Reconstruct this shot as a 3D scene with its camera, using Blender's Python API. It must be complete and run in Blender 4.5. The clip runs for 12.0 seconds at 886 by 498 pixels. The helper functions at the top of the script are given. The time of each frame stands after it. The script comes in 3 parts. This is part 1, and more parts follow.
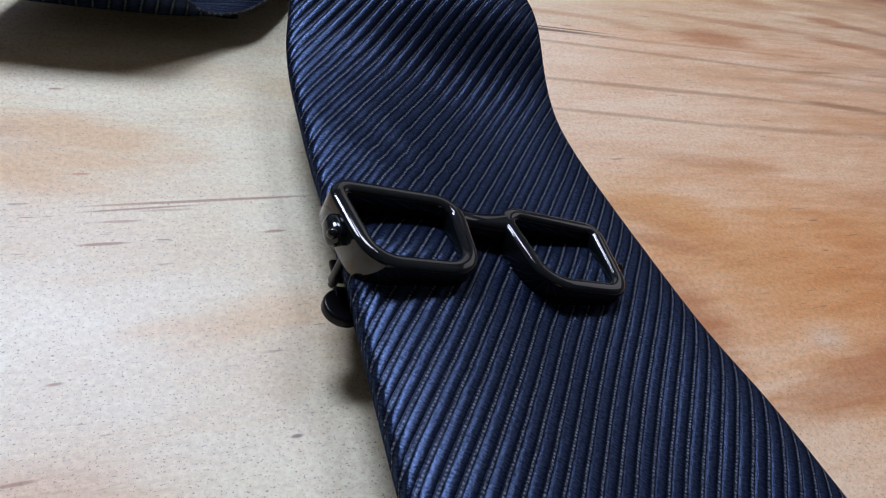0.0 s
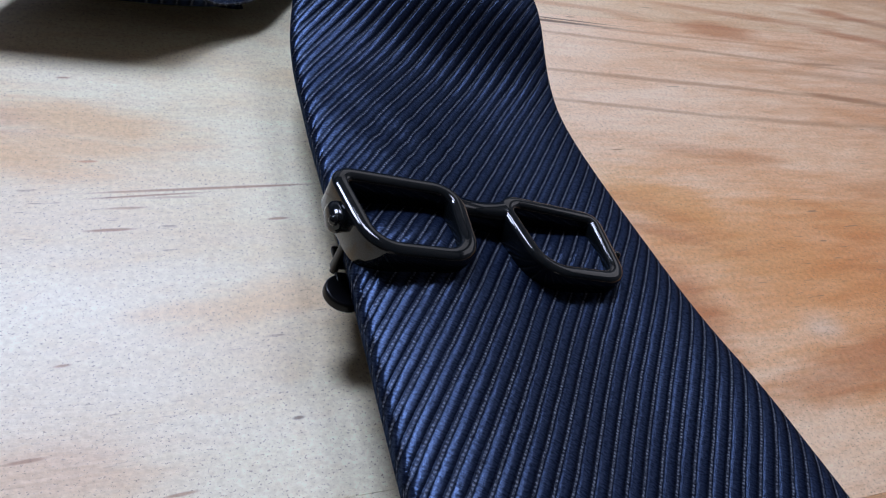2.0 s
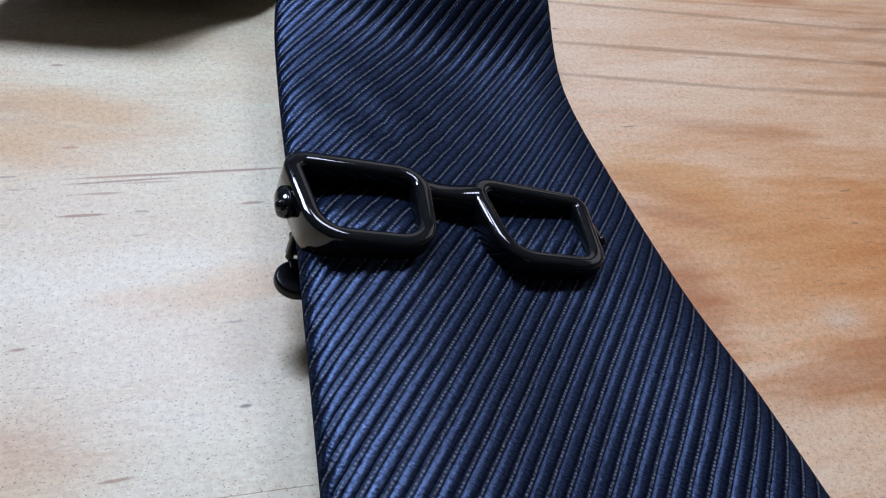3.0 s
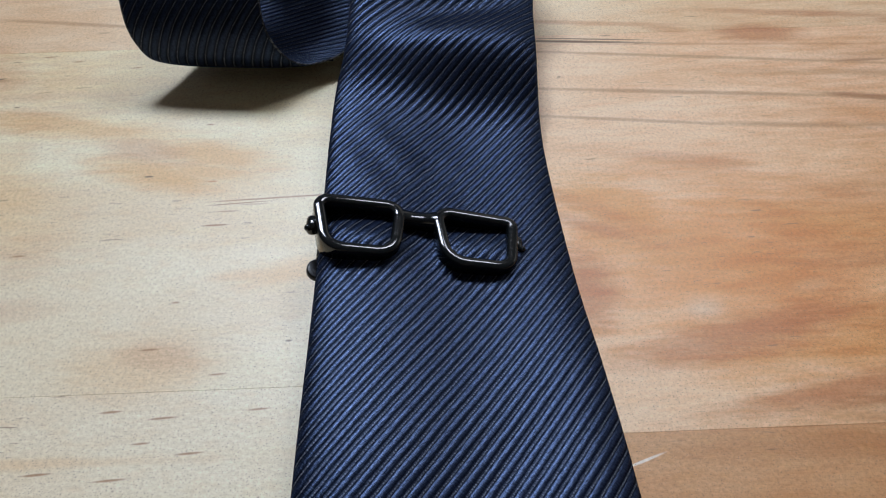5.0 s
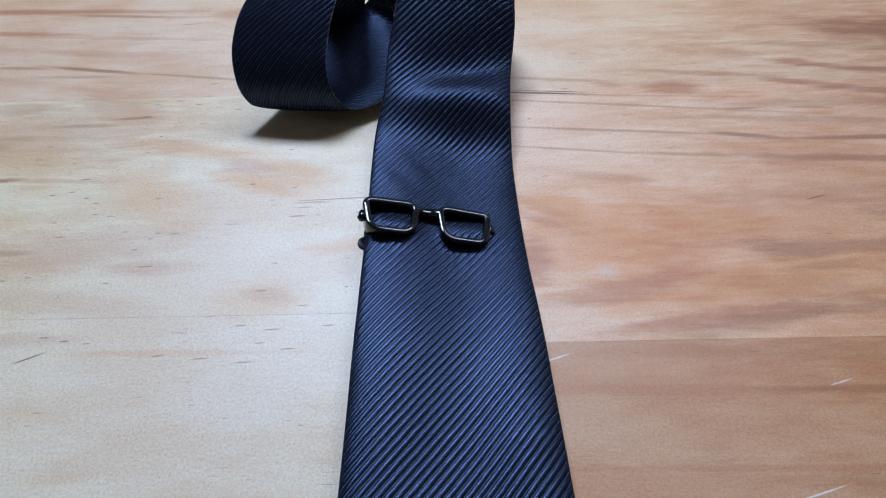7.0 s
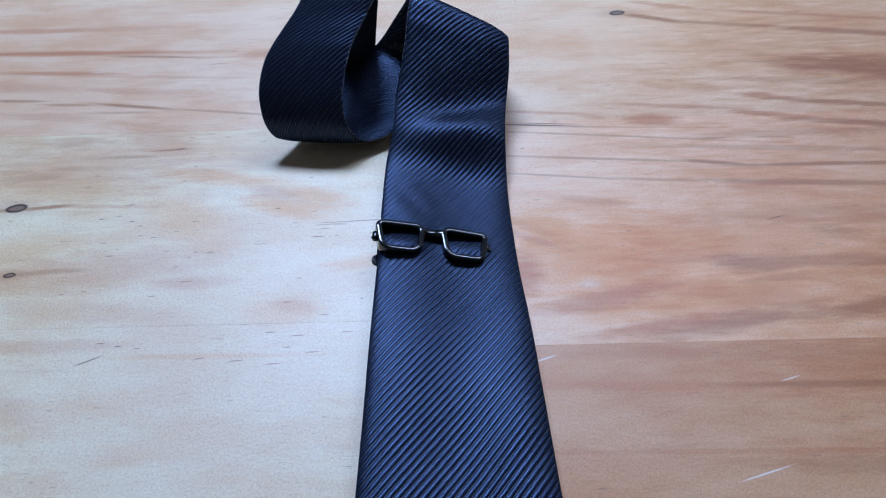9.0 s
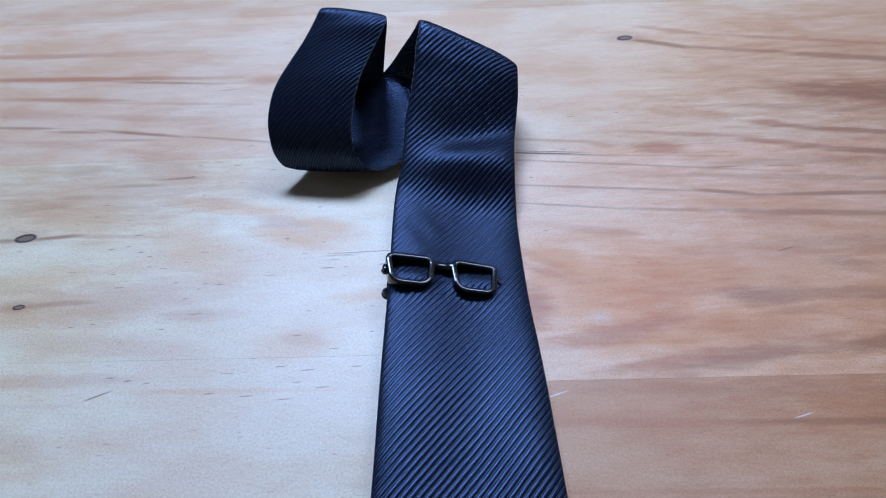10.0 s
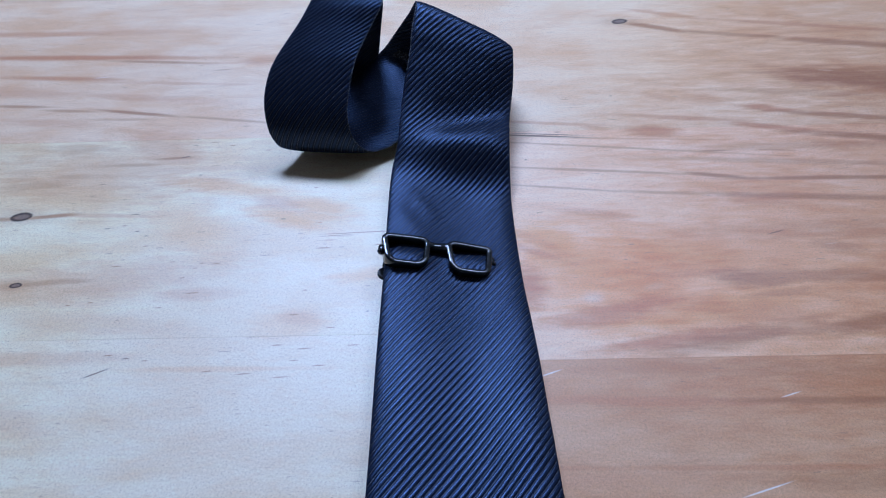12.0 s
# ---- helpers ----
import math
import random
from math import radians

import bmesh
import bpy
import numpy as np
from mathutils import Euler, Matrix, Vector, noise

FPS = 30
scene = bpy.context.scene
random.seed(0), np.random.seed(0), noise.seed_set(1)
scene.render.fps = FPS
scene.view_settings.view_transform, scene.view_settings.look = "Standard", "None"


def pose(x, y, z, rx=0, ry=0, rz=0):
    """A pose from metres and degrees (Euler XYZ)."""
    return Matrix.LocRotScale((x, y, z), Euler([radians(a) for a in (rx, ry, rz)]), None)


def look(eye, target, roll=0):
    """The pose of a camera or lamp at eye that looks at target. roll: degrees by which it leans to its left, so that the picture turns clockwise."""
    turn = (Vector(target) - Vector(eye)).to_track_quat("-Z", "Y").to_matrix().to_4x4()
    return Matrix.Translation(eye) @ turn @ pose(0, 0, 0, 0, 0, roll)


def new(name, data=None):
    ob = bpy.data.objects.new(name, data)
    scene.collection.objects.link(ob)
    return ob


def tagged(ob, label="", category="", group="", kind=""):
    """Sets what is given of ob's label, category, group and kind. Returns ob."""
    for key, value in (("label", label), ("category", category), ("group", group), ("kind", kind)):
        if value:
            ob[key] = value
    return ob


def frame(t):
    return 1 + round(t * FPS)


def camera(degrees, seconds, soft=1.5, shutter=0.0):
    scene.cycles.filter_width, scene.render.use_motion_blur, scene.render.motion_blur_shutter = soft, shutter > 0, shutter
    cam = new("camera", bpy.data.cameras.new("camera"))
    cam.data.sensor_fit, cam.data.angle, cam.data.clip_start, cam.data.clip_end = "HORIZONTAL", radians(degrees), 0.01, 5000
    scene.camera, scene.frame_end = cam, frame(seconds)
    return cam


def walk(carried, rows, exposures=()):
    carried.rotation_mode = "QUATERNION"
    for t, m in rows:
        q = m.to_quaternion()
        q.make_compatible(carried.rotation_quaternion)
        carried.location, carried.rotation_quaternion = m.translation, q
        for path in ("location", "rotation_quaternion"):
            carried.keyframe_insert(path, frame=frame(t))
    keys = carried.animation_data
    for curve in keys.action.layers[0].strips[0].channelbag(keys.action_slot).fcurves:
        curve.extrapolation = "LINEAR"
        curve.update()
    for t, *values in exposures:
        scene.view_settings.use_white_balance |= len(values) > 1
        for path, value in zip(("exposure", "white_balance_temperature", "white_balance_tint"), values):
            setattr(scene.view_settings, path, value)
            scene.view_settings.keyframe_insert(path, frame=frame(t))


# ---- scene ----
cam = camera(61.6, 12.0, soft=1.2)
PATH = [
    (0, (-0.039, -0.078, 0.086), (0.713, 1.197, -1.259), 18.7),
    (0.5, (-0.039, -0.078, 0.086), (0.713, 1.196, -1.26), 18.9),
    (1, (-0.04, -0.078, 0.085), (0.723, 1.187, -1.263), 19.4),
    (1.5, (-0.041, -0.078, 0.086), (0.719, 1.187, -1.264), 19.3),
    (2, (-0.039, -0.08, 0.087), (0.699, 1.184, -1.276), 18.8),
    (2.5, (-0.036, -0.082, 0.089), (0.621, 1.197, -1.302), 16.8),
    (3, (-0.021, -0.081, 0.088), (0.504, 1.199, -1.357), 13.2),
    (3.2, (-0.016, -0.082, 0.092), (0.396, 1.223, -1.366), 9.5),
    (4.8, (0.013, -0.113, 0.144), (0.039, 1.107, -1.441), -0.6),
    (5, (0.013, -0.122, 0.146), (0.036, 1.143, -1.403), -1.3),
    (5.5, (0.016, -0.137, 0.161), (0.003, 1.132, -1.384), -2.5),
    (6, (0.018, -0.156, 0.182), (-0.024, 1.113, -1.362), -3.2),
    (6.5, (0.018, -0.174, 0.199), (-0.015, 1.099, -1.343), -2.8),
    (7, (0.021, -0.196, 0.221), (-0.022, 1.088, -1.313), -2.7),
    (7.2, (0.02, -0.202, 0.227), (0.002, 1.06, -1.32), -2.3),
    (8.8, (0.023, -0.227, 0.248), (-0.029, 1.081, -1.264), -3.0),
    (9, (0.023, -0.222, 0.252), (-0.034, 1.094, -1.253), -3.4),
    (9.5, (0.023, -0.22, 0.256), (-0.044, 1.101, -1.244), -3.8),
    (10, (0.02, -0.213, 0.259), (-0.043, 1.116, -1.233), -3.6),
    (10.5, (0.019, -0.213, 0.259), (-0.014, 1.103, -1.246), -2.3),
    (11, (0.019, -0.217, 0.261), (-0.019, 1.097, -1.246), -2.5),
    (11.5, (0.02, -0.217, 0.26), (-0.018, 1.095, -1.249), -2.4),
    (12, (0.018, -0.216, 0.261), (-0.021, 1.079, -1.262), -2.5),
]
walk(cam, [(t, look(eye, aim, roll)) for t, eye, aim, roll in PATH],
     [(0.0, -0.13, 5420, 11), (1.5, -0.13, 5200, 12), (3.0, -0.14, 5300, 10), (5.0, -0.18, 5780, 4), (5.5, -0.15, 5600, 5), (7.0, -0.16, 5050, 9), (9.5, -0.18, 4540, 11), (12.0, -0.18, 4430, 12)])

# ---- light ----
world = bpy.data.worlds.new("room_air")
world.use_nodes = True
world.node_tree.nodes["Background"].inputs[0].default_value = (0.55, 0.62, 0.75, 1)
world.node_tree.nodes["Background"].inputs[1].default_value = 0.005
scene.world = world

# two ceiling panels beyond the table, windows round the far corner and a small one behind the camera
PANELS = [((-0.27, 1.18, 1.60), (0.70, 0.40), 36.5, (0.88, 0.88, 0.99)),
          ((0.66, 1.16, 1.60), (0.50, 0.35), 11.5, (0.95, 0.89, 0.95))]
for where, size, watts, colour in PANELS:
    lamp_data = bpy.data.lights.new("ceiling_panel_light", "AREA")
    lamp_data.shape, lamp_data.size, lamp_data.size_y = "RECTANGLE", *size
    lamp_data.energy, lamp_data.color = watts, colour
    new("ceiling_panel_light", lamp_data).matrix_world = pose(*where)
ROOM, FLOOR_Z, CEIL_Z = 2.1, -0.75, 1.66
# x from, x to, z from, z to, watts, colour
SOUTH_WINDOW = (-0.45, 0.15, 0.45, 0.95, 0.9, (1.0, 0.80, 0.62))
NORTH_WINDOW = (0.75, 2.00, 0.60, 1.50, 2.6, (1.0, 0.86, 0.76))
EAST_WINDOW = (0.70, 1.70, 0.70, 1.50, 2.4, (1.0, 0.86, 0.76))  # its first two along y
for (x0, x1, z0, z1, watts, colour), side in ((SOUTH_WINDOW, -1), (NORTH_WINDOW, 1)):
    sky_data = bpy.data.lights.new("window_daylight", "AREA")
    sky_data.shape, sky_data.size, sky_data.size_y = "RECTANGLE", x1 - x0, z1 - z0
    sky_data.energy, sky_data.color = watts, colour
    new("window_daylight", sky_data).matrix_world = pose((x0 + x1) / 2, side * (ROOM + 0.02), (z0 + z1) / 2, -90 * side, 0, 0)
sky_data = bpy.data.lights.new("window_daylight", "AREA")
sky_data.shape, sky_data.size, sky_data.size_y = "RECTANGLE", EAST_WINDOW[3] - EAST_WINDOW[2], EAST_WINDOW[1] - EAST_WINDOW[0]
sky_data.energy, sky_data.color = EAST_WINDOW[4:]
new("window_daylight", sky_data).matrix_world = pose(ROOM + 0.02, (EAST_WINDOW[0] + EAST_WINDOW[1]) / 2, (EAST_WINDOW[2] + EAST_WINDOW[3]) / 2, 0, 90, 0)


# ---- materials ----
class Net:
    """A node material under construction."""

    def __init__(self, name):
        self.mat = bpy.data.materials.new(name)
        self.mat.use_nodes = True
        self.tree = self.mat.node_tree
        self.bsdf = self.tree.nodes["Principled BSDF"]

    def node(self, kind, **inputs):
        n = self.tree.nodes.new(kind)
        for key, value in inputs.items():
            self.put(n, key.replace("_", " "), value)
        return n

    def put(self, n, key, value):
        slot = n.inputs[int(key)] if key.isdigit() else n.inputs[key]
        if isinstance(value, bpy.types.NodeSocket):
            self.tree.links.new(value, slot)
        else:
            slot.default_value = value

    def set(self, **inputs):
        for key, value in inputs.items():
            self.put(self.bsdf, key.replace("_", " "), value)

    def math(self, op, a, b=0.0, c=0.0, clamp=False):
        n = self.tree.nodes.new("ShaderNodeMath")
        n.operation, n.use_clamp = op, clamp
        for i, v in enumerate((a, b, c)):
            self.put(n, str(i), v)
        return n.outputs[0]

    def mix(self, fac, a, b, blend="MIX"):
        n = self.tree.nodes.new("ShaderNodeMix")
        n.data_type, n.blend_type = "RGBA", blend
        self.put(n, "0", fac)
        for i, v in ((6, a), (7, b)):
            self.put(n, str(i), (*v, 1) if isinstance(v, tuple) and len(v) == 3 else v)
        return n.outputs[2]

    def vector(self, op, a, b):
        n = self.tree.nodes.new("ShaderNodeVectorMath")
        n.operation = op
        self.put(n, "0", a), self.put(n, "1", b)
        return n.outputs["Value" if op == "DOT_PRODUCT" else "Vector"]

    def noise(self, vec, scale, detail=4.0, rough=0.55, distort=0.0):
        n = self.node("ShaderNodeTexNoise", Vector=vec, Scale=scale, Detail=detail, Roughness=rough, Distortion=distort)
        return n.outputs[0]

    def stretch(self, vec, sx, sy, sz):
        n = self.node("ShaderNodeMapping", Vector=vec)
        n.inputs["Scale"].default_value = (sx, sy, sz)
        return n.outputs[0]

    def ramp(self, fac, lo, hi):
        n = self.tree.nodes.new("ShaderNodeMapRange")
        n.interpolation_type = "SMOOTHSTEP"
        for i, v in enumerate((fac, lo, hi, 0.0, 1.0)):
            self.put(n, str(i), v)
        return n.outputs[0]

    def bump(self, height, strength, distance):
        n = self.node("ShaderNodeBump", Height=height, Strength=strength, Distance=distance)
        self.put(self.bsdf, "Normal", n.outputs[0])
        return n


def plain(name, colour, rough, metal=0.0, grain=0.04, scale=300.0):
    m = Net(name)
    at = m.node("ShaderNodeTexCoord").outputs["Object"]
    n = m.noise(at, scale, 5)
    tone = m.mix(m.math("MULTIPLY", n, grain * 8, clamp=True), tuple(c * (1 - 2 * grain) for c in colour), tuple(min(1, c * (1 + 2 * grain)) for c in colour))
    m.set(Base_Color=tone, Metallic=metal)
    m.put(m.bsdf, "Roughness", m.math("MULTIPLY_ADD", n, 0.12, rough - 0.06))
    return m


# colours that the grain, resin and knots bring into the wood
AMBER, RUST, BROWN, UMBER, CREAM, WHITE, TAN = (0.79, 0.43, 0.11), (0.58, 0.26, 0.10), (0.42, 0.21, 0.08), (0.17, 0.095, 0.045), (0.93, 0.80, 0.60), (0.93, 0.85, 0.72), (0.74, 0.45, 0.24)
# stains in the wood, group by group: x, y, half length, half width, slant, strength, colour
PALE_SIDE = [
    (-0.075, -0.045, 0.060, 0.080, 0.0, 0.40, CREAM), (-0.049, 0.035, 0.016, 0.0045, -0.30, 0.45, AMBER), (-0.050, 0.028, 0.013, 0.0030, -0.15, 0.45, AMBER),
    (-0.094, 0.049, 0.030, 0.0040, -0.18, 0.40, AMBER), (-0.062, 0.027, 0.018, 0.0045, -0.30, 0.50, AMBER), (-0.107, 0.021, 0.022, 0.0100, -0.85, 0.28, AMBER),
    (-0.101, -0.017, 0.016, 0.0030, 0.0, 0.28, RUST), (-0.134, 0.077, 0.020, 0.0110, -0.5, 0.35, RUST), (-0.055, -0.034, 0.014, 0.0060, 0.0, 0.25, AMBER),
    (-0.024, -0.008, 0.010, 0.0030, 0.25, 0.30, AMBER), (-0.160, 0.062, 0.050, 0.0160, 0.0, 0.28, RUST), (-0.150, -0.010, 0.050, 0.0090, 0.1, 0.28, RUST),
]
WARM_SIDE = [
    (0.049, -0.017, 0.0065, 0.0090, 0.0, 0.60, RUST), (0.060, 0.010, 0.016, 0.0075, -0.55, 0.50, AMBER), (0.054, 0.003, 0.012, 0.0020, -0.45, 0.40, RUST),
    (0.0765, -0.0235, 0.0040, 0.0024, 0.1, 0.50, WHITE), (0.104, -0.018, 0.0040, 0.0014, 0.2, 0.25, WHITE), (0.073, -0.006, 0.010, 0.0050, 0.2, 0.25, CREAM),
    (0.082, -0.032, 0.024, 0.0040, 0.20, 0.55, RUST), (0.106, -0.046, 0.028, 0.0030, 0.16, 0.55, RUST), (0.132, -0.046, 0.030, 0.0035, 0.19, 0.45, BROWN),
    (0.147, -0.0145, 0.016, 0.0035, -0.1, 0.50, BROWN), (0.190, -0.039, 0.018, 0.0035, 0.2, 0.50, BROWN), (0.075, -0.004, 0.022, 0.0090, -0.35, 0.40, AMBER), (0.112, 0.002, 0.030, 0.0060, -0.15, 0.35, AMBER),
    (0.130, -0.030, 0.034, 0.0060, 0.20, 0.40, AMBER),
]
# streaks of late wood, group by group: the same, thin and long
LEFT_BACK_STREAKS = [
    (-0.2416, 0.1894, 0.0471, 0.0022, -0.026, 0.45, RUST), (-0.1876, 0.1888, 0.0250, 0.0025, -0.009, 0.25, RUST), (-0.2137, 0.1635, 0.0646, 0.0020, -0.034, 0.75, RUST), (-0.1611, 0.1573, 0.0253, 0.0011, -0.087, 0.60, BROWN),
    (-0.1239, 0.1546, 0.0171, 0.0008, -0.043, 0.30, RUST), (-0.0971, 0.1560, 0.0084, 0.0034, 0.058, 0.45, RUST), (-0.2135, 0.1432, 0.0292, 0.0016, -0.069, 0.60, RUST), (-0.1503, 0.1364, 0.0471, 0.0011, -0.069, 0.25, RUST),
    (-0.2339, 0.1303, 0.0307, 0.0037, -0.082, 0.28, RUST), (-0.1648, 0.1239, 0.0217, 0.0021, -0.098, 0.30, RUST), (-0.1282, 0.1187, 0.0245, 0.0020, -0.080, 0.30, TAN), (-0.2325, 0.1182, 0.0199, 0.0010, -0.064, 0.55, BROWN),
    (-0.1969, 0.1129, 0.0131, 0.0010, -0.075, 0.50, BROWN),
]
LEFT_STREAKS = [
    (-0.1578, 0.1095, 0.0201, 0.0010, -0.161, 0.75, BROWN), (-0.1084, 0.1025, 0.0251, 0.0008, -0.143, 0.45, BROWN), (-0.1658, 0.1044, 0.0143, 0.0009, -0.037, 0.35, BROWN), (-0.2063, 0.1028, 0.0215, 0.0024, -0.115, 0.25, RUST),
    (-0.1818, 0.0805, 0.0152, 0.0027, -0.005, 0.25, BROWN), (-0.1495, 0.0672, 0.0118, 0.0011, 0.003, 0.45, BROWN), (-0.1284, 0.0719, 0.0074, 0.0007, 0.055, 0.65, BROWN), (-0.1965, 0.0538, 0.0143, 0.0029, 0.054, 0.25, BROWN),
    (-0.1781, 0.0596, 0.0087, 0.0013, 0.039, 0.25, BROWN), (-0.1092, 0.0497, 0.0219, 0.0020, -0.268, 0.22, AMBER), (-0.0696, 0.0380, 0.0113, 0.0035, -0.278, 0.35, RUST), (-0.0522, 0.0249, 0.0197, 0.0029, -0.171, 0.25, AMBER),
    (-0.0253, -0.0086, 0.0127, 0.0019, 0.038, 0.35, AMBER),
]
KNOT_STREAKS = [
    (-0.1804, 0.0320, 0.0109, 0.0010, 0.092, 0.70, BROWN), (-0.2091, 0.0304, 0.0124, 0.0011, 0.031, 0.60, BROWN), (-0.1525, 0.0317, 0.0198, 0.0011, -0.048, 0.30, RUST), (-0.1913, -0.0081, 0.0146, 0.0085, -0.047, 0.14, RUST),
    (-0.1853, -0.0118, 0.0082, 0.0019, 0.053, 0.42, RUST), (-0.1650, -0.0091, 0.0140, 0.0013, 0.044, 0.40, BROWN), (-0.1330, -0.0081, 0.0180, 0.0023, 0.020, 0.22, RUST), (-0.1492, -0.0318, 0.0437, 0.0048, -0.108, 0.18, RUST),
    (-0.1585, -0.0495, 0.0298, 0.0025, -0.002, 0.25, RUST), (-0.1636, -0.0766, 0.0164, 0.0044, -0.333, 0.25, RUST), (-0.0813, -0.0561, 0.0315, 0.0011, -0.008, 0.25, AMBER), (-0.0506, -0.0313, 0.0075, 0.0030, -0.142, 0.20, RUST),
]
RIGHT_BACK_STREAKS = [
    (0.1420, 0.1794, 0.0161, 0.0019, -0.323, 0.75, BROWN), (0.1864, 0.1702, 0.0327, 0.0015, -0.155, 0.50, BROWN), (0.2502, 0.1586, 0.0370, 0.0022, -0.170, 0.60, BROWN), (0.1507, 0.1935, 0.0206, 0.0016, -0.286, 0.40, RUST),
    (0.2318, 0.1780, 0.0620, 0.0015, -0.160, 0.40, RUST), (0.2498, 0.1245, 0.0420, 0.0076, -0.127, 0.70, BROWN), (0.2210, 0.1130, 0.0480, 0.0024, -0.081, 0.25, BROWN), (0.1856, 0.1010, 0.0131, 0.0021, -0.205, 0.60, RUST),
    (0.2278, 0.0931, 0.0329, 0.0016, -0.137, 0.55, BROWN), (0.1560, 0.1101, 0.0105, 0.0024, -0.182, 0.35, RUST), (0.1304, 0.1131, 0.0076, 0.0020, -0.240, 0.35, RUST), (0.1380, 0.0946, 0.0288, 0.0014, -0.119, 0.50, RUST),
    (0.1828, 0.0860, 0.0199, 0.0018, -0.199, 0.60, RUST), (0.2292, 0.0765, 0.0305, 0.0020, -0.145, 0.65, BROWN),
]
RIGHT_STREAKS = [
    (0.1219, 0.0841, 0.0117, 0.0036, -0.075, 0.65, RUST), (0.0928, 0.0879, 0.0059, 0.0018, -0.193, 0.40, RUST), (0.0715, 0.0924, 0.0232, 0.0010, -0.097, 0.40, RUST), (0.0627, 0.0826, 0.0195, 0.0005, -0.082, 0.85, UMBER),
    (0.1044, 0.0720, 0.0589, 0.0006, -0.109, 0.45, BROWN), (0.1120, 0.0787, 0.0364, 0.0005, -0.048, 0.40, RUST), (0.1499, 0.0682, 0.0079, 0.0006, 0.019, 0.60, BROWN), (0.1793, 0.0680, 0.0098, 0.0006, -0.078, 0.40, BROWN),
    (0.0922, 0.0553, 0.0476, 0.0007, -0.089, 0.50, BROWN), (0.1483, 0.0500, 0.0156, 0.0011, -0.163, 0.75, BROWN), (0.2034, 0.0470, 0.0452, 0.0011, -0.015, 0.65, BROWN), (0.1860, 0.0594, 0.0609, 0.0016, -0.068, 0.30, BROWN),
    (0.1993, 0.0708, 0.0539, 0.0026, 0.005, 0.25, BROWN), (0.0727, 0.0435, 0.0289, 0.0006, -0.120, 0.45, BROWN),
]
RIGHT_MID_STREAKS = [
    (0.1176, 0.0392, 0.0216, 0.0008, -0.085, 0.40, BROWN), (0.1901, 0.0345, 0.0522, 0.0015, -0.064, 0.55, BROWN), (0.1637, 0.0328, 0.0145, 0.0030, -0.083, 0.30, RUST), (0.0844, 0.0262, 0.0146, 0.0022, -0.183, 0.35, RUST),
    (0.1813, -0.0138, 0.0511, 0.0028, -0.035, 0.42, BROWN), (0.1543, -0.0233, 0.0125, 0.0015, 0.098, 0.25, BROWN), (0.0552, 0.0090, 0.0140, 0.0024, -0.646, 0.25, RUST), (0.0805, 0.0078, 0.0155, 0.0034, -0.256, 0.18, AMBER),
    (0.1899, 0.0031, 0.0097, 0.0033, -0.205, 0.30, BROWN), (0.1869, 0.0135, 0.0481, 0.0049, 0.008, 0.20, BROWN),
]
RIGHT_FRONT_STREAKS = [
    (0.0721, -0.0344, 0.0116, 0.0023, 0.412, 0.35, RUST), (0.0966, -0.0273, 0.0164, 0.0027, 0.162, 0.33, RUST), (0.1023, -0.0474, 0.0155, 0.0014, 0.113, 0.35, RUST), (0.1319, -0.0446, 0.0165, 0.0019, 0.063, 0.45, RUST),
    (0.1663, -0.0423, 0.0202, 0.0020, 0.062, 0.40, BROWN), (0.1843, -0.0406, 0.0103, 0.0023, 0.216, 0.50, BROWN), (0.1396, -0.0319, 0.0279, 0.0041, -0.130, 0.20, RUST), (0.1317, -0.0601, 0.0713, 0.0031, -0.029, 0.22, BROWN),
    (0.0930, -0.0741, 0.0375, 0.0017, -0.035, 0.50, RUST), (0.1695, -0.0750, 0.0408, 0.0012, -0.016, 0.60, BROWN), (0.1332, -0.1018, 0.0651, 0.0011, -0.009, 0.50, RUST), (0.0959, -0.1054, 0.0406, 0.0030, -0.002, 0.30, RUST),
    (0.1711, -0.1071, 0.0348, 0.0033, -0.015, 0.35, BROWN),
]
STREAKS = (LEFT_BACK_STREAKS, LEFT_STREAKS, KNOT_STREAKS, RIGHT_BACK_STREAKS, RIGHT_STREAKS, RIGHT_MID_STREAKS, RIGHT_FRONT_STREAKS)
# darker heartwood, as a tint over the grain: x, y, half length, half width, slant, tint
HEARTWOOD = [(-0.225, 0.150, 0.130, 0.1000, 0.0, (0.86, 0.80, 0.76)), (0.250, 0.030, 0.110, 0.1000, 0.0, (0.76, 0.62, 0.51)), (0.150, -0.015, 0.085, 0.0600, -0.1, (0.95, 0.78, 0.60)), (0.085, -0.010, 0.040, 0.0250, -0.2, (0.96, 0.80, 0.62)),
             (0.290, 0.170, 0.110, 0.0800, 0.0, (0.76, 0.64, 0.54)), (0.190, 0.150, 0.120, 0.0700, 0.0, (0.97, 0.86, 0.73))]
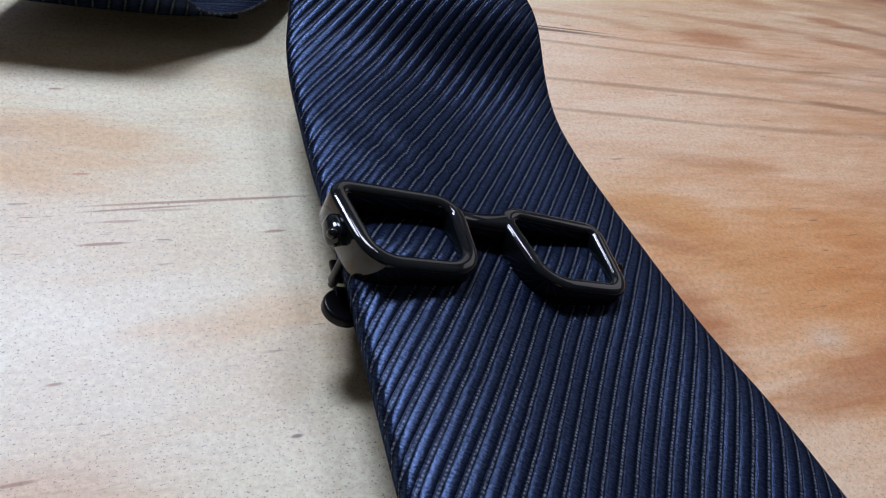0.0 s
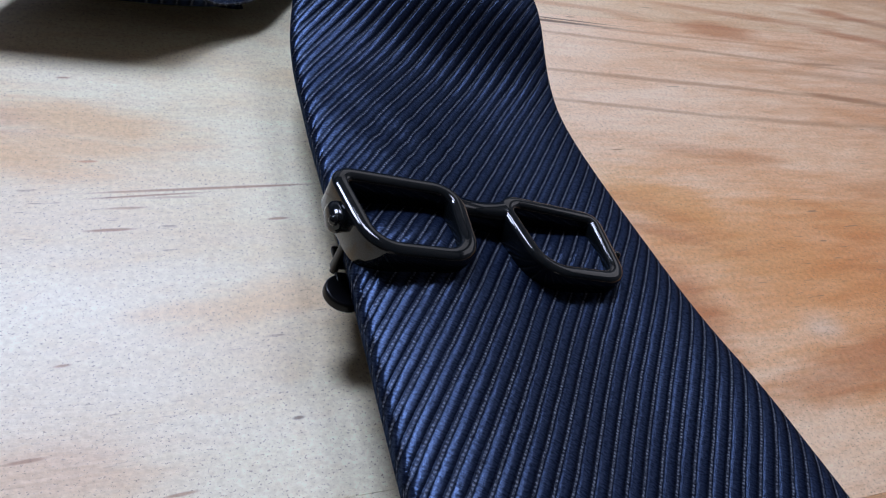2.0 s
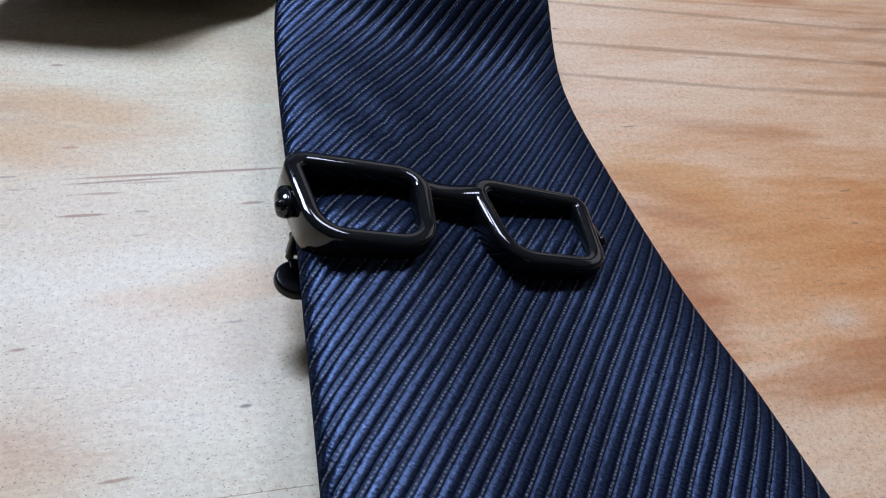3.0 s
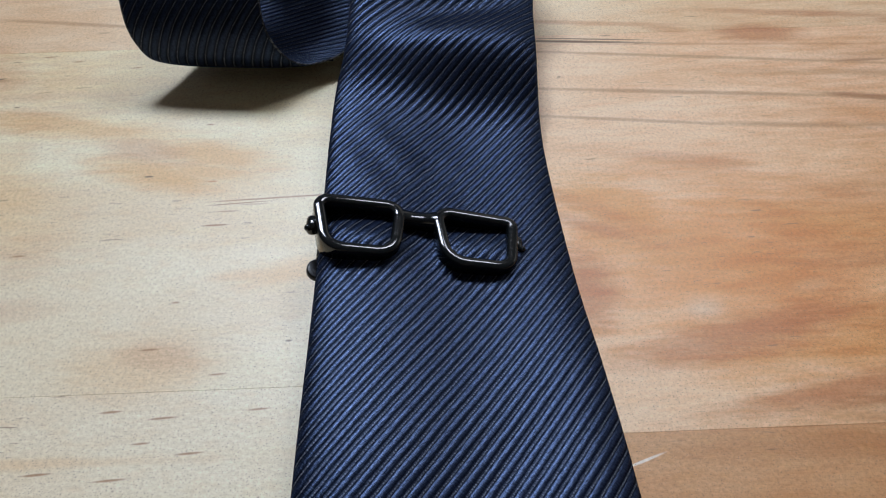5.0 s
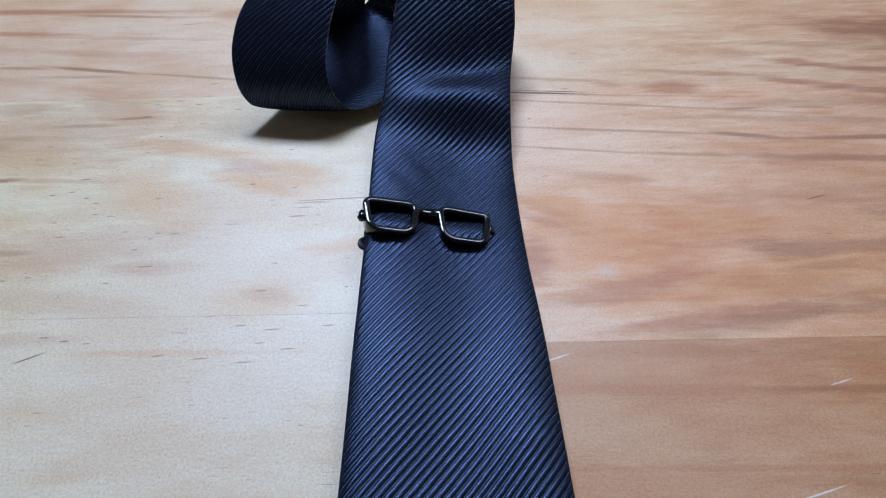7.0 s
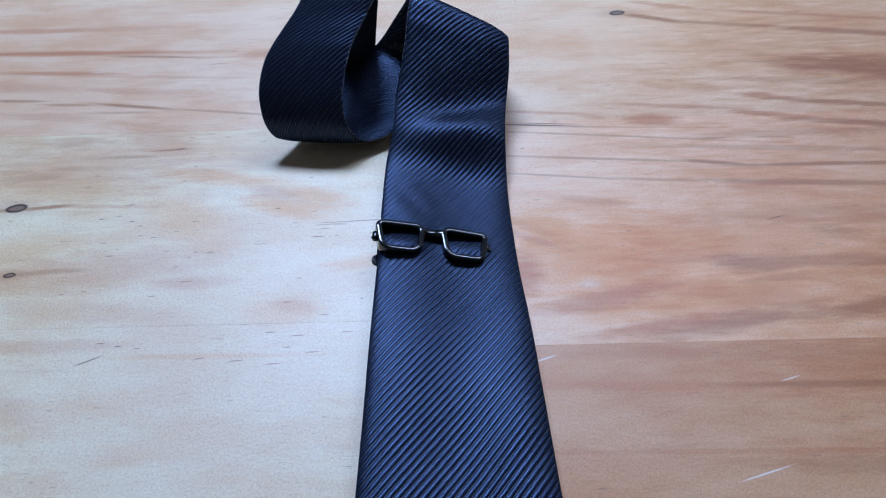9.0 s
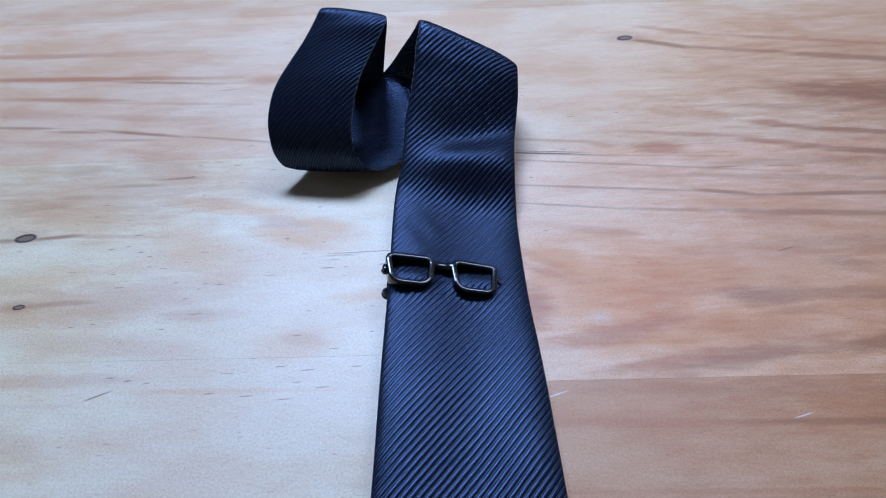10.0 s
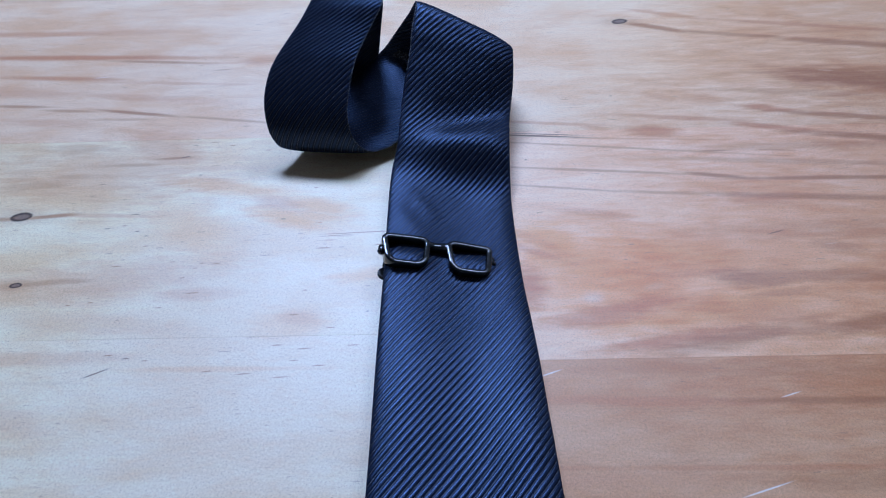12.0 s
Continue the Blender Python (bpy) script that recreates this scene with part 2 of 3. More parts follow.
# dents and resin dashes: x, y, half length, slant, strength, colour
DASHES = [
    (0.0545, -0.0607, 0.0042, 0.35, 0.75, WHITE), (0.147, -0.072, 0.004, 0.3, 0.75, WHITE), (0.127, -0.110, 0.009, 0.30, 0.75, WHITE), (-0.1883, 0.143, 0.004, 0.1, 0.6, WHITE), (0.188, 0.0045, 0.003, 0.1, 0.6, WHITE), (-0.131, -0.057, 0.005, 0.45, 0.7, UMBER),
    (0.165, 0.012, 0.004, 0.3, 0.6, UMBER), (-0.0443, 0.0081, 0.0032, 0.02, 0.7, BROWN), (-0.030, 0.0172, 0.017, 0.04, 0.6, BROWN), (-0.0418, 0.0129, 0.003, 0.02, 0.5, BROWN),
    (-0.0187, 0.0095, 0.0018, 0.04, 0.6, BROWN), (-0.0474, 0.0243, 0.0014, 0.02, 0.6, RUST), (-0.1228, 0.0727, 0.0025, 0.28, 0.7, UMBER), (-0.0655, 0.027, 0.0012, 0.0, 0.7, UMBER),
    (0.067, 0.0838, 0.018, -0.08, 0.7, UMBER), (-0.035, 0.0152, 0.004, 0.02, 0.35, BROWN), (0.228, 0.133, 0.004, -0.1, 0.7, WHITE),
]

# short dark pores: x, y, half length, colour
PORES = [
    (-0.1175, 0.1477, 0.0040, BROWN), (-0.1386, 0.0321, 0.0022, UMBER), (-0.1499, 0.0231, 0.0014, UMBER), (-0.1421, 0.0247, 0.0014, BROWN), (-0.1348, 0.0209, 0.0011, UMBER), (-0.1299, 0.0179, 0.0011, UMBER), (-0.1283, 0.0115, 0.0013, BROWN), (-0.1391, -0.0006, 0.0021, BROWN),
    (-0.1134, 0.0015, 0.0013, BROWN), (-0.0927, -0.0001, 0.0016, BROWN), (-0.1020, -0.0025, 0.0010, BROWN), (-0.0993, 0.0004, 0.0011, BROWN), (-0.1068, -0.0080, 0.0013, BROWN), (-0.1003, -0.0167, 0.0028, BROWN), (-0.1543, -0.0223, 0.0010, BROWN), (-0.1446, -0.0210, 0.0013, BROWN),
    (-0.1135, -0.0245, 0.0015, BROWN), (-0.0449, 0.0081, 0.0024, BROWN), (-0.0390, 0.0157, 0.0080, BROWN), (-0.0499, -0.0164, 0.0010, BROWN), (-0.0533, -0.0295, 0.0020, BROWN), (-0.0367, -0.0366, 0.0019, BROWN), (-0.0584, -0.0450, 0.0021, BROWN), (-0.0468, -0.0469, 0.0028, BROWN),
]
MORE_PORES = [
    (-0.0263, -0.0456, 0.0024, BROWN), (-0.0215, -0.0284, 0.0007, UMBER), (-0.1209, -0.0503, 0.0014, UMBER), (-0.1289, -0.0487, 0.0019, BROWN), (-0.1125, -0.0515, 0.0012, BROWN), (-0.0857, -0.0572, 0.0021, BROWN), (-0.0703, -0.0586, 0.0026, BROWN), (-0.0551, -0.0604, 0.0032, BROWN),
    (-0.0395, -0.0552, 0.0028, BROWN), (-0.0503, -0.0526, 0.0019, BROWN), (-0.0997, 0.0808, 0.0015, BROWN), (-0.1094, 0.0838, 0.0021, BROWN), (-0.0802, 0.0766, 0.0018, BROWN), (-0.1123, 0.0589, 0.0009, UMBER), (-0.1158, 0.0484, 0.0011, BROWN), (-0.0518, 0.0480, 0.0011, BROWN),
    (0.0537, 0.0647, 0.0006, UMBER), (0.1043, 0.1146, 0.0009, UMBER), (0.0791, 0.1126, 0.0025, BROWN), (0.0577, 0.0278, 0.0016, BROWN),
]


def pine():
    m = Net("varnished_pine")
    at = m.node("ShaderNodeNewGeometry").outputs["Position"]
    shade = m.node("ShaderNodeObjectInfo")
    # the grain runs along x, and wanders a little
    wander = m.noise(m.stretch(at, 6, 14, 1), 1.0, 2)
    shift = m.node("ShaderNodeCombineXYZ", Y=m.math("MULTIPLY_ADD", wander, 0.030, -0.015))
    add = m.node("ShaderNodeVectorMath")
    m.put(add, "0", at), m.put(add, "1", shift.outputs[0])
    warped = add.outputs[0]
    broad = m.noise(m.stretch(warped, 13, 36, 1), 1.0, 4, 0.62)
    bands = m.noise(m.stretch(warped, 26, 105, 1), 1.0, 4, 0.6)
    lines = m.noise(m.stretch(warped, 9, 430, 1), 1.0, 4, 0.6)
    fine = m.noise(m.stretch(warped, 60, 1700, 1), 1.0, 3, 0.6)
    where = m.noise(m.stretch(at, 11, 26, 1), 1.0, 2)
    speck = m.noise(m.stretch(at, 1, 1.3, 1), 2300, 2, 0.6)
    tone = m.mix(m.ramp(broad, 0.36, 0.66), (0.97, 0.84, 0.61), (0.85, 0.63, 0.38))
    tone = m.mix(m.math("MULTIPLY", m.math("MULTIPLY", m.ramp(bands, 0.50, 0.72), m.ramp(where, 0.46, 0.68)), 0.22), tone, (0.60, 0.35, 0.16))
    tone = m.mix(m.math("MULTIPLY", m.math("MULTIPLY", m.ramp(lines, 0.54, 0.72), m.ramp(bands, 0.46, 0.66)), 0.18), tone, (0.34, 0.19, 0.11))
    tone = m.mix(m.math("MULTIPLY", m.ramp(fine, 0.45, 0.7), 0.05), tone, (0.45, 0.28, 0.16))
    tone = m.mix(1.0, tone, shade.outputs["Color"], "MULTIPLY")

    jag = m.noise(m.stretch(at, 45, 260, 1), 1.0, 4, 0.65)

    rag = {r: m.math("MULTIPLY_ADD", jag, r, -r / 2) for r in (0.5, 0.8, 0.9, 1.0, 1.5)}

    def patch(cx, cy, rx, ry, lean, soft, ragged):
        c, sn = math.cos(math.atan(lean)), math.sin(math.atan(lean))
        off = m.vector("SUBTRACT", at, (cx, cy, 0))
        u = m.vector("DOT_PRODUCT", off, (c / rx, sn / rx, 0))
        v = m.vector("DOT_PRODUCT", off, (-sn / ry, c / ry, 0))
        d = m.math("SQRT", m.math("MULTIPLY_ADD", u, u, m.math("MULTIPLY", v, v)))
        return m.ramp(m.math("ADD", d, rag[ragged]), 1.0 + soft, 1.0 - soft)

    def stain(tone, where, strength, colour):
        return m.mix(m.math("MULTIPLY", where, strength), tone, colour)

    amount = {}
    for group in (PALE_SIDE, WARM_SIDE):
        for cx, cy, rx, ry, lean, k, colour in group:
            amount[colour] = m.math("MAXIMUM", amount.get(colour, 0.0), m.math("MULTIPLY", patch(cx, cy, rx * 1.1, ry * 1.15, lean, 0.7, 1.5), min(1.0, 1.3 * k)))
    for group in STREAKS:
        for cx, cy, rx, ry, lean, k, colour in group:
            amount[colour] = m.math("MAXIMUM", amount.get(colour, 0.0), m.math("MULTIPLY", patch(cx, cy, rx * 1.15, ry * 1.2, lean, 0.6, 0.9), min(1.0, 1.1 * k)))
    for cx, cy, rx, colour in PORES + MORE_PORES:
        amount[colour] = m.math("MAXIMUM", amount.get(colour, 0.0), m.math("MULTIPLY", patch(cx, cy, rx, 0.00024, 0.06, 0.5, 0.8), 0.80))
    for cx, cy, rx, lean, k, colour in DASHES:
        amount[colour] = m.math("MAXIMUM", amount.get(colour, 0.0), m.math("MULTIPLY", patch(cx, cy, rx, 0.00030, lean, 0.4, 0.8), min(1.0, 1.3 * k)))
    for colour in (CREAM, TAN, AMBER, RUST, BROWN, UMBER, WHITE):
        tone = m.mix(amount[colour], tone, colour)
    for cx, cy, rx, ry, lean, tint in HEARTWOOD:
        tone = m.mix(patch(cx, cy, rx, ry, lean, 0.8, 1.5), tone, m.mix(1.0, tone, tint, "MULTIPLY"))
    # knots: a dark, broken eye round a pale heart, with its streak
    for cx, cy, r in ((-0.195, 0.032, 0.0046), (-0.182, -0.0105, 0.0025), (0.1205, 0.187, 0.0042)):
        tone = stain(tone, patch(cx, cy, r * 3, r * 1.1, 0.0, 0.8, 1.0), 0.35, BROWN)
        tone = stain(tone, patch(cx, cy, r * 1.15, r * 0.62, 0.15, 0.15, 0.5), 0.97, (0.03, 0.017, 0.012))
        tone = stain(tone, patch(cx + r * 0.05, cy, r * 0.78, r * 0.34, 0.15, 0.3, 0.5), 0.45, (0.50, 0.36, 0.24))
    fleck = m.noise(m.stretch(at, 120, 1000, 1), 1.0, 2)
    tone = stain(tone, m.math("MULTIPLY", m.ramp(fleck, 0.66, 0.74), m.ramp(m.noise(m.stretch(at, 16, 40, 1), 1.0, 2), 0.46, 0.58)), 0.7, (0.30, 0.17, 0.09))
    tone = stain(tone, m.ramp(speck, 0.61, 0.67), 0.70, (0.28, 0.17, 0.10))
    mottle = m.ramp(m.noise(m.stretch(at, 0.6, 1, 1), 260, 4, 0.65), 0.48, 0.70)
    tone = stain(tone, mottle, 0.10, AMBER)
    tone = m.mix(0.6, tone, m.mix(m.ramp(m.noise(at, 1050, 4, 0.75), 0.32, 0.68), (0.82, 0.80, 0.76), (1.18, 1.2, 1.24)), "MULTIPLY")
    m.set(Base_Color=tone)
    m.put(m.bsdf, "Roughness", m.math("MULTIPLY_ADD", bands, 0.14, 0.34))
    m.put(m.bsdf, "Specular IOR Level", 0.48)
    m.bump(m.math("ADD", m.math("MULTIPLY", fine, 0.25), m.math("MULTIPLY", m.noise(m.stretch(at, 1, 1.6, 1), 520, 3), 0.7)), 0.18, 0.0004)
    return m


def ribbed_silk():
    """Navy twill in slanting ribs, by the cloth's own metres: u across, v along."""
    m = Net("navy_ribbed_silk")
    uv = m.node("ShaderNodeUVMap").outputs[0]
    sep = m.node("ShaderNodeSeparateXYZ", Vector=uv)
    wob = m.noise(uv, 130, 3)
    across = m.math("SUBTRACT", m.math("MULTIPLY", sep.outputs[1], RIB_V), m.math("MULTIPLY", sep.outputs[0], RIB_U))
    phase = m.math("MULTIPLY_ADD", wob, 0.12, m.math("DIVIDE", across, RIB))
    saw = m.math("FRACT", phase)
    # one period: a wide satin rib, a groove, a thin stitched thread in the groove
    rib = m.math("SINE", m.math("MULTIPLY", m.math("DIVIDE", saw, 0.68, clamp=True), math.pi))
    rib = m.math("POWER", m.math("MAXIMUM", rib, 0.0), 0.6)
    thread = m.math("SUBTRACT", 1.0, m.ramp(m.math("ABSOLUTE", m.math("SUBTRACT", m.math("MULTIPLY_ADD", m.noise(uv, 1800, 2), 0.10, saw), 0.87)), 0.03, 0.10))
    along = m.math("ADD", m.math("MULTIPLY", sep.outputs[1], RIB_U), m.math("MULTIPLY", sep.outputs[0], RIB_V))
    stitch = m.math("MULTIPLY_ADD", m.math("SINE", m.math("MULTIPLY", along, 2 * math.pi / 0.0006)), 0.5, 0.5)
    thread = m.math("MULTIPLY", thread, m.math("MULTIPLY", m.math("MULTIPLY_ADD", stitch, 0.75, 0.25), m.math("MULTIPLY_ADD", m.ramp(m.noise(uv, 2600, 2), 0.42, 0.58), 0.9, 0.25)))
    turn = m.node("ShaderNodeCombineXYZ", X=m.math("MULTIPLY", across, 1500), Y=m.math("MULTIPLY", along, 3400))
    weave = m.noise(turn.outputs[0], 1.0, 2, 0.6)
    dye = m.noise(uv, 60, 3)
    slub = m.noise(uv, 900, 3)
    # shade between the ribs is put into the colour: the grooves go darker
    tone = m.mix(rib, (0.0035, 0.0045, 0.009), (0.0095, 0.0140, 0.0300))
    tone = m.mix(m.math("MULTIPLY", thread, 0.9), tone, (0.24, 0.26, 0.31))
    tone = m.mix(m.math("MULTIPLY", dye, 0.25), tone, (0.004, 0.006, 0.016))
    bump = m.node("ShaderNodeBump", Height=m.math("ADD", rib, m.math("MULTIPLY", weave, 0.32)), Strength=1.0, Distance=0.00019).outputs[0]
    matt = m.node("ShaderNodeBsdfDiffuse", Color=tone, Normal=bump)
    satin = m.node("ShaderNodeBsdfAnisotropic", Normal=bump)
    satin.distribution = "BECKMANN"
    lustre = m.math("MULTIPLY_ADD", m.ramp(weave, 0.3, 0.7), 1.4, m.math("MULTIPLY_ADD", slub, 0.7, -0.05))
    # the lustre is dimmed in the grooves as well, to deepen that painted shade
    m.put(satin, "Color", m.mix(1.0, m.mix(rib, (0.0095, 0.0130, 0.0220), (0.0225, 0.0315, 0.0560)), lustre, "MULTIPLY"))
    m.put(satin, "Roughness", m.math("MULTIPLY_ADD", weave, 0.10, 0.29))
    both = m.node("ShaderNodeAddShader")
    m.put(both, "0", matt.outputs[0]), m.put(both, "1", satin.outputs[0])
    out = m.tree.nodes["Material Output"]
    m.put(out, "Surface", both.outputs[0])
    m.tree.nodes.remove(m.bsdf)
    return m


RIB, RIB_U, RIB_V = 0.0022, 0.777, 0.629
PINE = pine().mat
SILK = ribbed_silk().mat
HEM = plain("navy_hem", (0.010, 0.013, 0.026), 0.75, 0.0, 0.12, 2500)
stitches = HEM.noise(HEM.node("ShaderNodeTexCoord").outputs["Object"], 1100, 1)
HEM.set(Base_Color=HEM.mix(HEM.ramp(stitches, 0.52, 0.58), (0.012, 0.015, 0.024), (0.13, 0.14, 0.16)))
HEM = HEM.mat
GUNMETAL = plain("black_gunmetal", (0.007, 0.009, 0.010), 0.075, 0.0, 0.03, 900)
GUNMETAL.set(Specular_IOR_Level=0.5, IOR=1.52)
GUNMETAL = GUNMETAL.mat
DULL_METAL = plain("dull_black_metal", (0.004, 0.004, 0.005), 0.30, 0.0, 0.03, 900)
DULL_METAL.set(Specular_IOR_Level=0.2)
DULL_METAL = DULL_METAL.mat
PLASTER = plain("wall_paint", (0.22, 0.21, 0.20), 0.7, 0.0, 0.03, 6).mat
CEILING = plain("ceiling_paint", (0.45, 0.45, 0.44), 0.8, 0.0, 0.02, 6).mat
FLOORING = plain("floor_boards", (0.25, 0.17, 0.11), 0.5, 0.0, 0.06, 9).mat


# ---- mesh helpers ----
def part(name, bm, material, parent=None, label="", smooth=True):
    mesh = bpy.data.meshes.new(name)
    bmesh.ops.recalc_face_normals(bm, faces=bm.faces)
    bm.to_mesh(mesh)
    bm.free()
    mesh.materials.append(material)
    for p in mesh.polygons:
        p.use_smooth = smooth
    ob = new(name, mesh)
    ob.parent = parent
    return tagged(ob, label)


def box(size, centre=(0, 0, 0), bevel=0.0, segments=2):
    bm = bmesh.new()
    bmesh.ops.create_cube(bm, size=1.0, matrix=Matrix.Translation(centre) @ Matrix.Diagonal((*size, 1)))
    if bevel:
        bmesh.ops.bevel(bm, geom=bm.edges[:], offset=bevel, segments=segments, profile=0.5, affect="EDGES")
    return bm


def spline(rows, per):
    """Catmull-Rom through the rows, per steps between each two."""
    rows = np.array(rows, float)
    ext = np.vstack([2 * rows[0] - rows[1], rows, 2 * rows[-1] - rows[-2]])
    out = []
    for i in range(1, len(ext) - 2):
        a, b, c, d = ext[i - 1:i + 3]
        for k in range(per):
            s = k / per
            out.append(0.5 * (2 * b + (c - a) * s + (2 * a - 5 * b + 4 * c - d) * s * s + (3 * b - a - 3 * c + d) * s ** 3))
    out.append(ext[-2])
    return np.array(out)


# ---- the room round the table ----
def slab(name, pieces, material, label, category):
    """One mesh of several blocks: size and centre of each."""
    bm = bmesh.new()
    for size, centre in pieces:
        bmesh.ops.create_cube(bm, size=1.0, matrix=Matrix.Translation(centre) @ Matrix.Diagonal((*size, 1)))
    return tagged(part(name, bm, material, smooth=False), label, category, kind="structure")


HIGH, MID = CEIL_Z - FLOOR_Z, (CEIL_Z + FLOOR_Z) / 2
slab("floor", [((2 * ROOM + 0.24, 2 * ROOM + 0.24, 0.1), (0, 0, FLOOR_Z - 0.05))], FLOORING, "plain brown floor under the table", "floor")
slab("ceiling", [((2 * ROOM + 0.24, 2 * ROOM + 0.24, 0.1), (0, 0, CEIL_Z + 0.05))], CEILING, "plain white painted ceiling", "ceiling")
slab("wall_west", [((0.12, 2 * ROOM + 0.24, HIGH), (-ROOM - 0.06, 0, MID))], PLASTER, "plain warm grey painted wall", "wall")
wy0, wy1, wz0, wz1 = EAST_WINDOW[:4]
wall_x, out = ROOM + 0.06, ROOM + 0.12
slab("wall_east", [
    ((0.12, wy0 + out, HIGH), (wall_x, (wy0 - out) / 2, MID)),
    ((0.12, out - wy1, HIGH), (wall_x, (wy1 + out) / 2, MID)),
    ((0.12, wy1 - wy0, wz0 - FLOOR_Z), (wall_x, (wy0 + wy1) / 2, (wz0 + FLOOR_Z) / 2)),
    ((0.12, wy1 - wy0, CEIL_Z - wz1), (wall_x, (wy0 + wy1) / 2, (CEIL_Z + wz1) / 2)),
], PLASTER, "plain warm grey painted wall with a window opening", "wall")
for name, window, wall_y in (("wall_south", SOUTH_WINDOW, -ROOM - 0.06), ("wall_north", NORTH_WINDOW, ROOM + 0.06)):
    wx0, wx1, wz0, wz1 = window[:4]
    slab(name, [
        ((wx0 + ROOM, 0.12, HIGH), ((wx0 - ROOM) / 2, wall_y, MID)),
        ((ROOM - wx1, 0.12, HIGH), ((wx1 + ROOM) / 2, wall_y, MID)),
        ((wx1 - wx0, 0.12, wz0 - FLOOR_Z), ((wx0 + wx1) / 2, wall_y, (wz0 + FLOOR_Z) / 2)),
        ((wx1 - wx0, 0.12, CEIL_Z - wz1), ((wx0 + wx1) / 2, wall_y, (CEIL_Z + wz1) / 2)),
    ], PLASTER, "plain warm grey painted wall with a window opening", "wall")


def ceiling_panel(where, size):
    panel = tagged(new("ceiling_light"), "flat ceiling light panel with a white frame", "ceiling light")
    panel.location = (where[0], where[1], CEIL_Z)
    wide, deep = size
    for dx, dy, sx, sy in ((0, 1, wide + 0.06, 0.03), (0, -1, wide + 0.06, 0.03), (1, 0, 0.03, deep), (-1, 0, 0.03, deep)):
        part("frame", box((sx, sy, 0.05), (dx * (wide / 2 + 0.015), dy * (deep / 2 + 0.015), -0.025), 0.002), CEILING, panel, smooth=False)
    return panel


for where, size, watts, colour in PANELS:
    ceiling_panel(where, size)


# ---- the table ----
def table():
    top = tagged(new("wooden_table"), "varnished pine table with an edge-glued plank top", "table")
    top.location = (0, 0, FLOOR_Z)
    thick, gap = 0.028, 0.00003
    # x0, x1, y0, y1, tint
    planks = [
        (-0.62, 0.020, -0.190, -0.0405, (1.04, 1.11, 1.05)), (0.020, 0.62, -0.190, -0.0545, (0.76, 0.55, 0.39)),
        (-0.62, 0.020, -0.0405, 0.0865, (1.03, 1.10, 1.00)), (0.020, 0.62, -0.0545, 0.0865, (1.04, 0.91, 0.82)),
        (-0.62, 0.62, 0.0865, 0.227, (0.99, 0.93, 0.85)), (-0.62, 0.62, 0.227, 0.365, (0.88, 0.80, 0.70)),
        (-0.62, 0.62, -0.330, -0.190, (0.95, 0.9, 0.84)), (-0.62, 0.62, 0.365, 0.44, (1.0, 0.95, 0.9)), (-0.62, 0.62, -0.44, -0.330, (1, 0.94, 0.9)),
    ]
    for x0, x1, y0, y1, tint in planks:
        bm = box((x1 - x0 - gap, y1 - y0 - gap, thick), ((x0 + x1) / 2, (y0 + y1) / 2, -FLOOR_Z - thick / 2), 0.00004, 1)
        p = part("plank", bm, PINE, top, smooth=False)
        p.color = (*tint, 1)
    for sx in (-1, 1):
        for sy in (-1, 1):
            leg = part("leg", box((0.06, 0.06, 0.722), (sx * 0.55, sy * 0.37, 0.361), 0.004), PINE, top, smooth=False)
            leg.color = (0.95, 0.9, 0.85, 1)
    for sy in (-1, 1):
        rail = part("apron", box((1.04, 0.022, 0.08), (0, sy * 0.37, 0.682), 0.002), PINE, top, smooth=False)
        rail.color = (0.95, 0.9, 0.85, 1)
    return top


table()


# ---- the necktie ----
# the cloth's two edges, from the pointed blade over the far fold, back along the table, round the front curl and up over the hump
# each row: the left edge, the right edge
FLAT_BLADE = [
    (-0.0190, -0.205, 0.006, 0.0600, -0.205, 0.0025),
    (-0.0165, -0.150, 0.011, 0.0563, -0.150, 0.0055),
    (-0.0151, -0.100, 0.0128, 0.0526, -0.100, 0.0068),
    (-0.0146, -0.055, 0.0132, 0.0496, -0.055, 0.0066),
    (-0.0138, -0.015, 0.0132, 0.0463, -0.015, 0.0048),
    (-0.0136, 0.022, 0.0130, 0.0445, 0.022, 0.004),
    (-0.0127, 0.043, 0.0145, 0.0443, 0.042, 0.0060),
    (-0.0098, 0.059, 0.0205, 0.0445, 0.058, 0.0124),
    (-0.0080, 0.080, 0.0290, 0.0458, 0.078, 0.0202),
    (-0.0040, 0.100, 0.0402, 0.0482, 0.095, 0.0285),
    (-0.0025, 0.113, 0.0478, 0.0486, 0.104, 0.0336),
]
FAR_FOLD = [
    (-0.0005, 0.128, 0.0528, 0.0486, 0.1115, 0.0354),
    (-0.0050, 0.133, 0.0430, 0.0478, 0.1185, 0.0268),
    (-0.0125, 0.139, 0.0290, 0.0450, 0.124, 0.0110),
    (-0.0205, 0.144, 0.0150, 0.0370, 0.121, 0.0060),
    (-0.0300, 0.141, 0.0068, 0.0255, 0.113, 0.0058),
    (-0.0440, 0.118, 0.0060, 0.0040, 0.099, 0.0058),
]
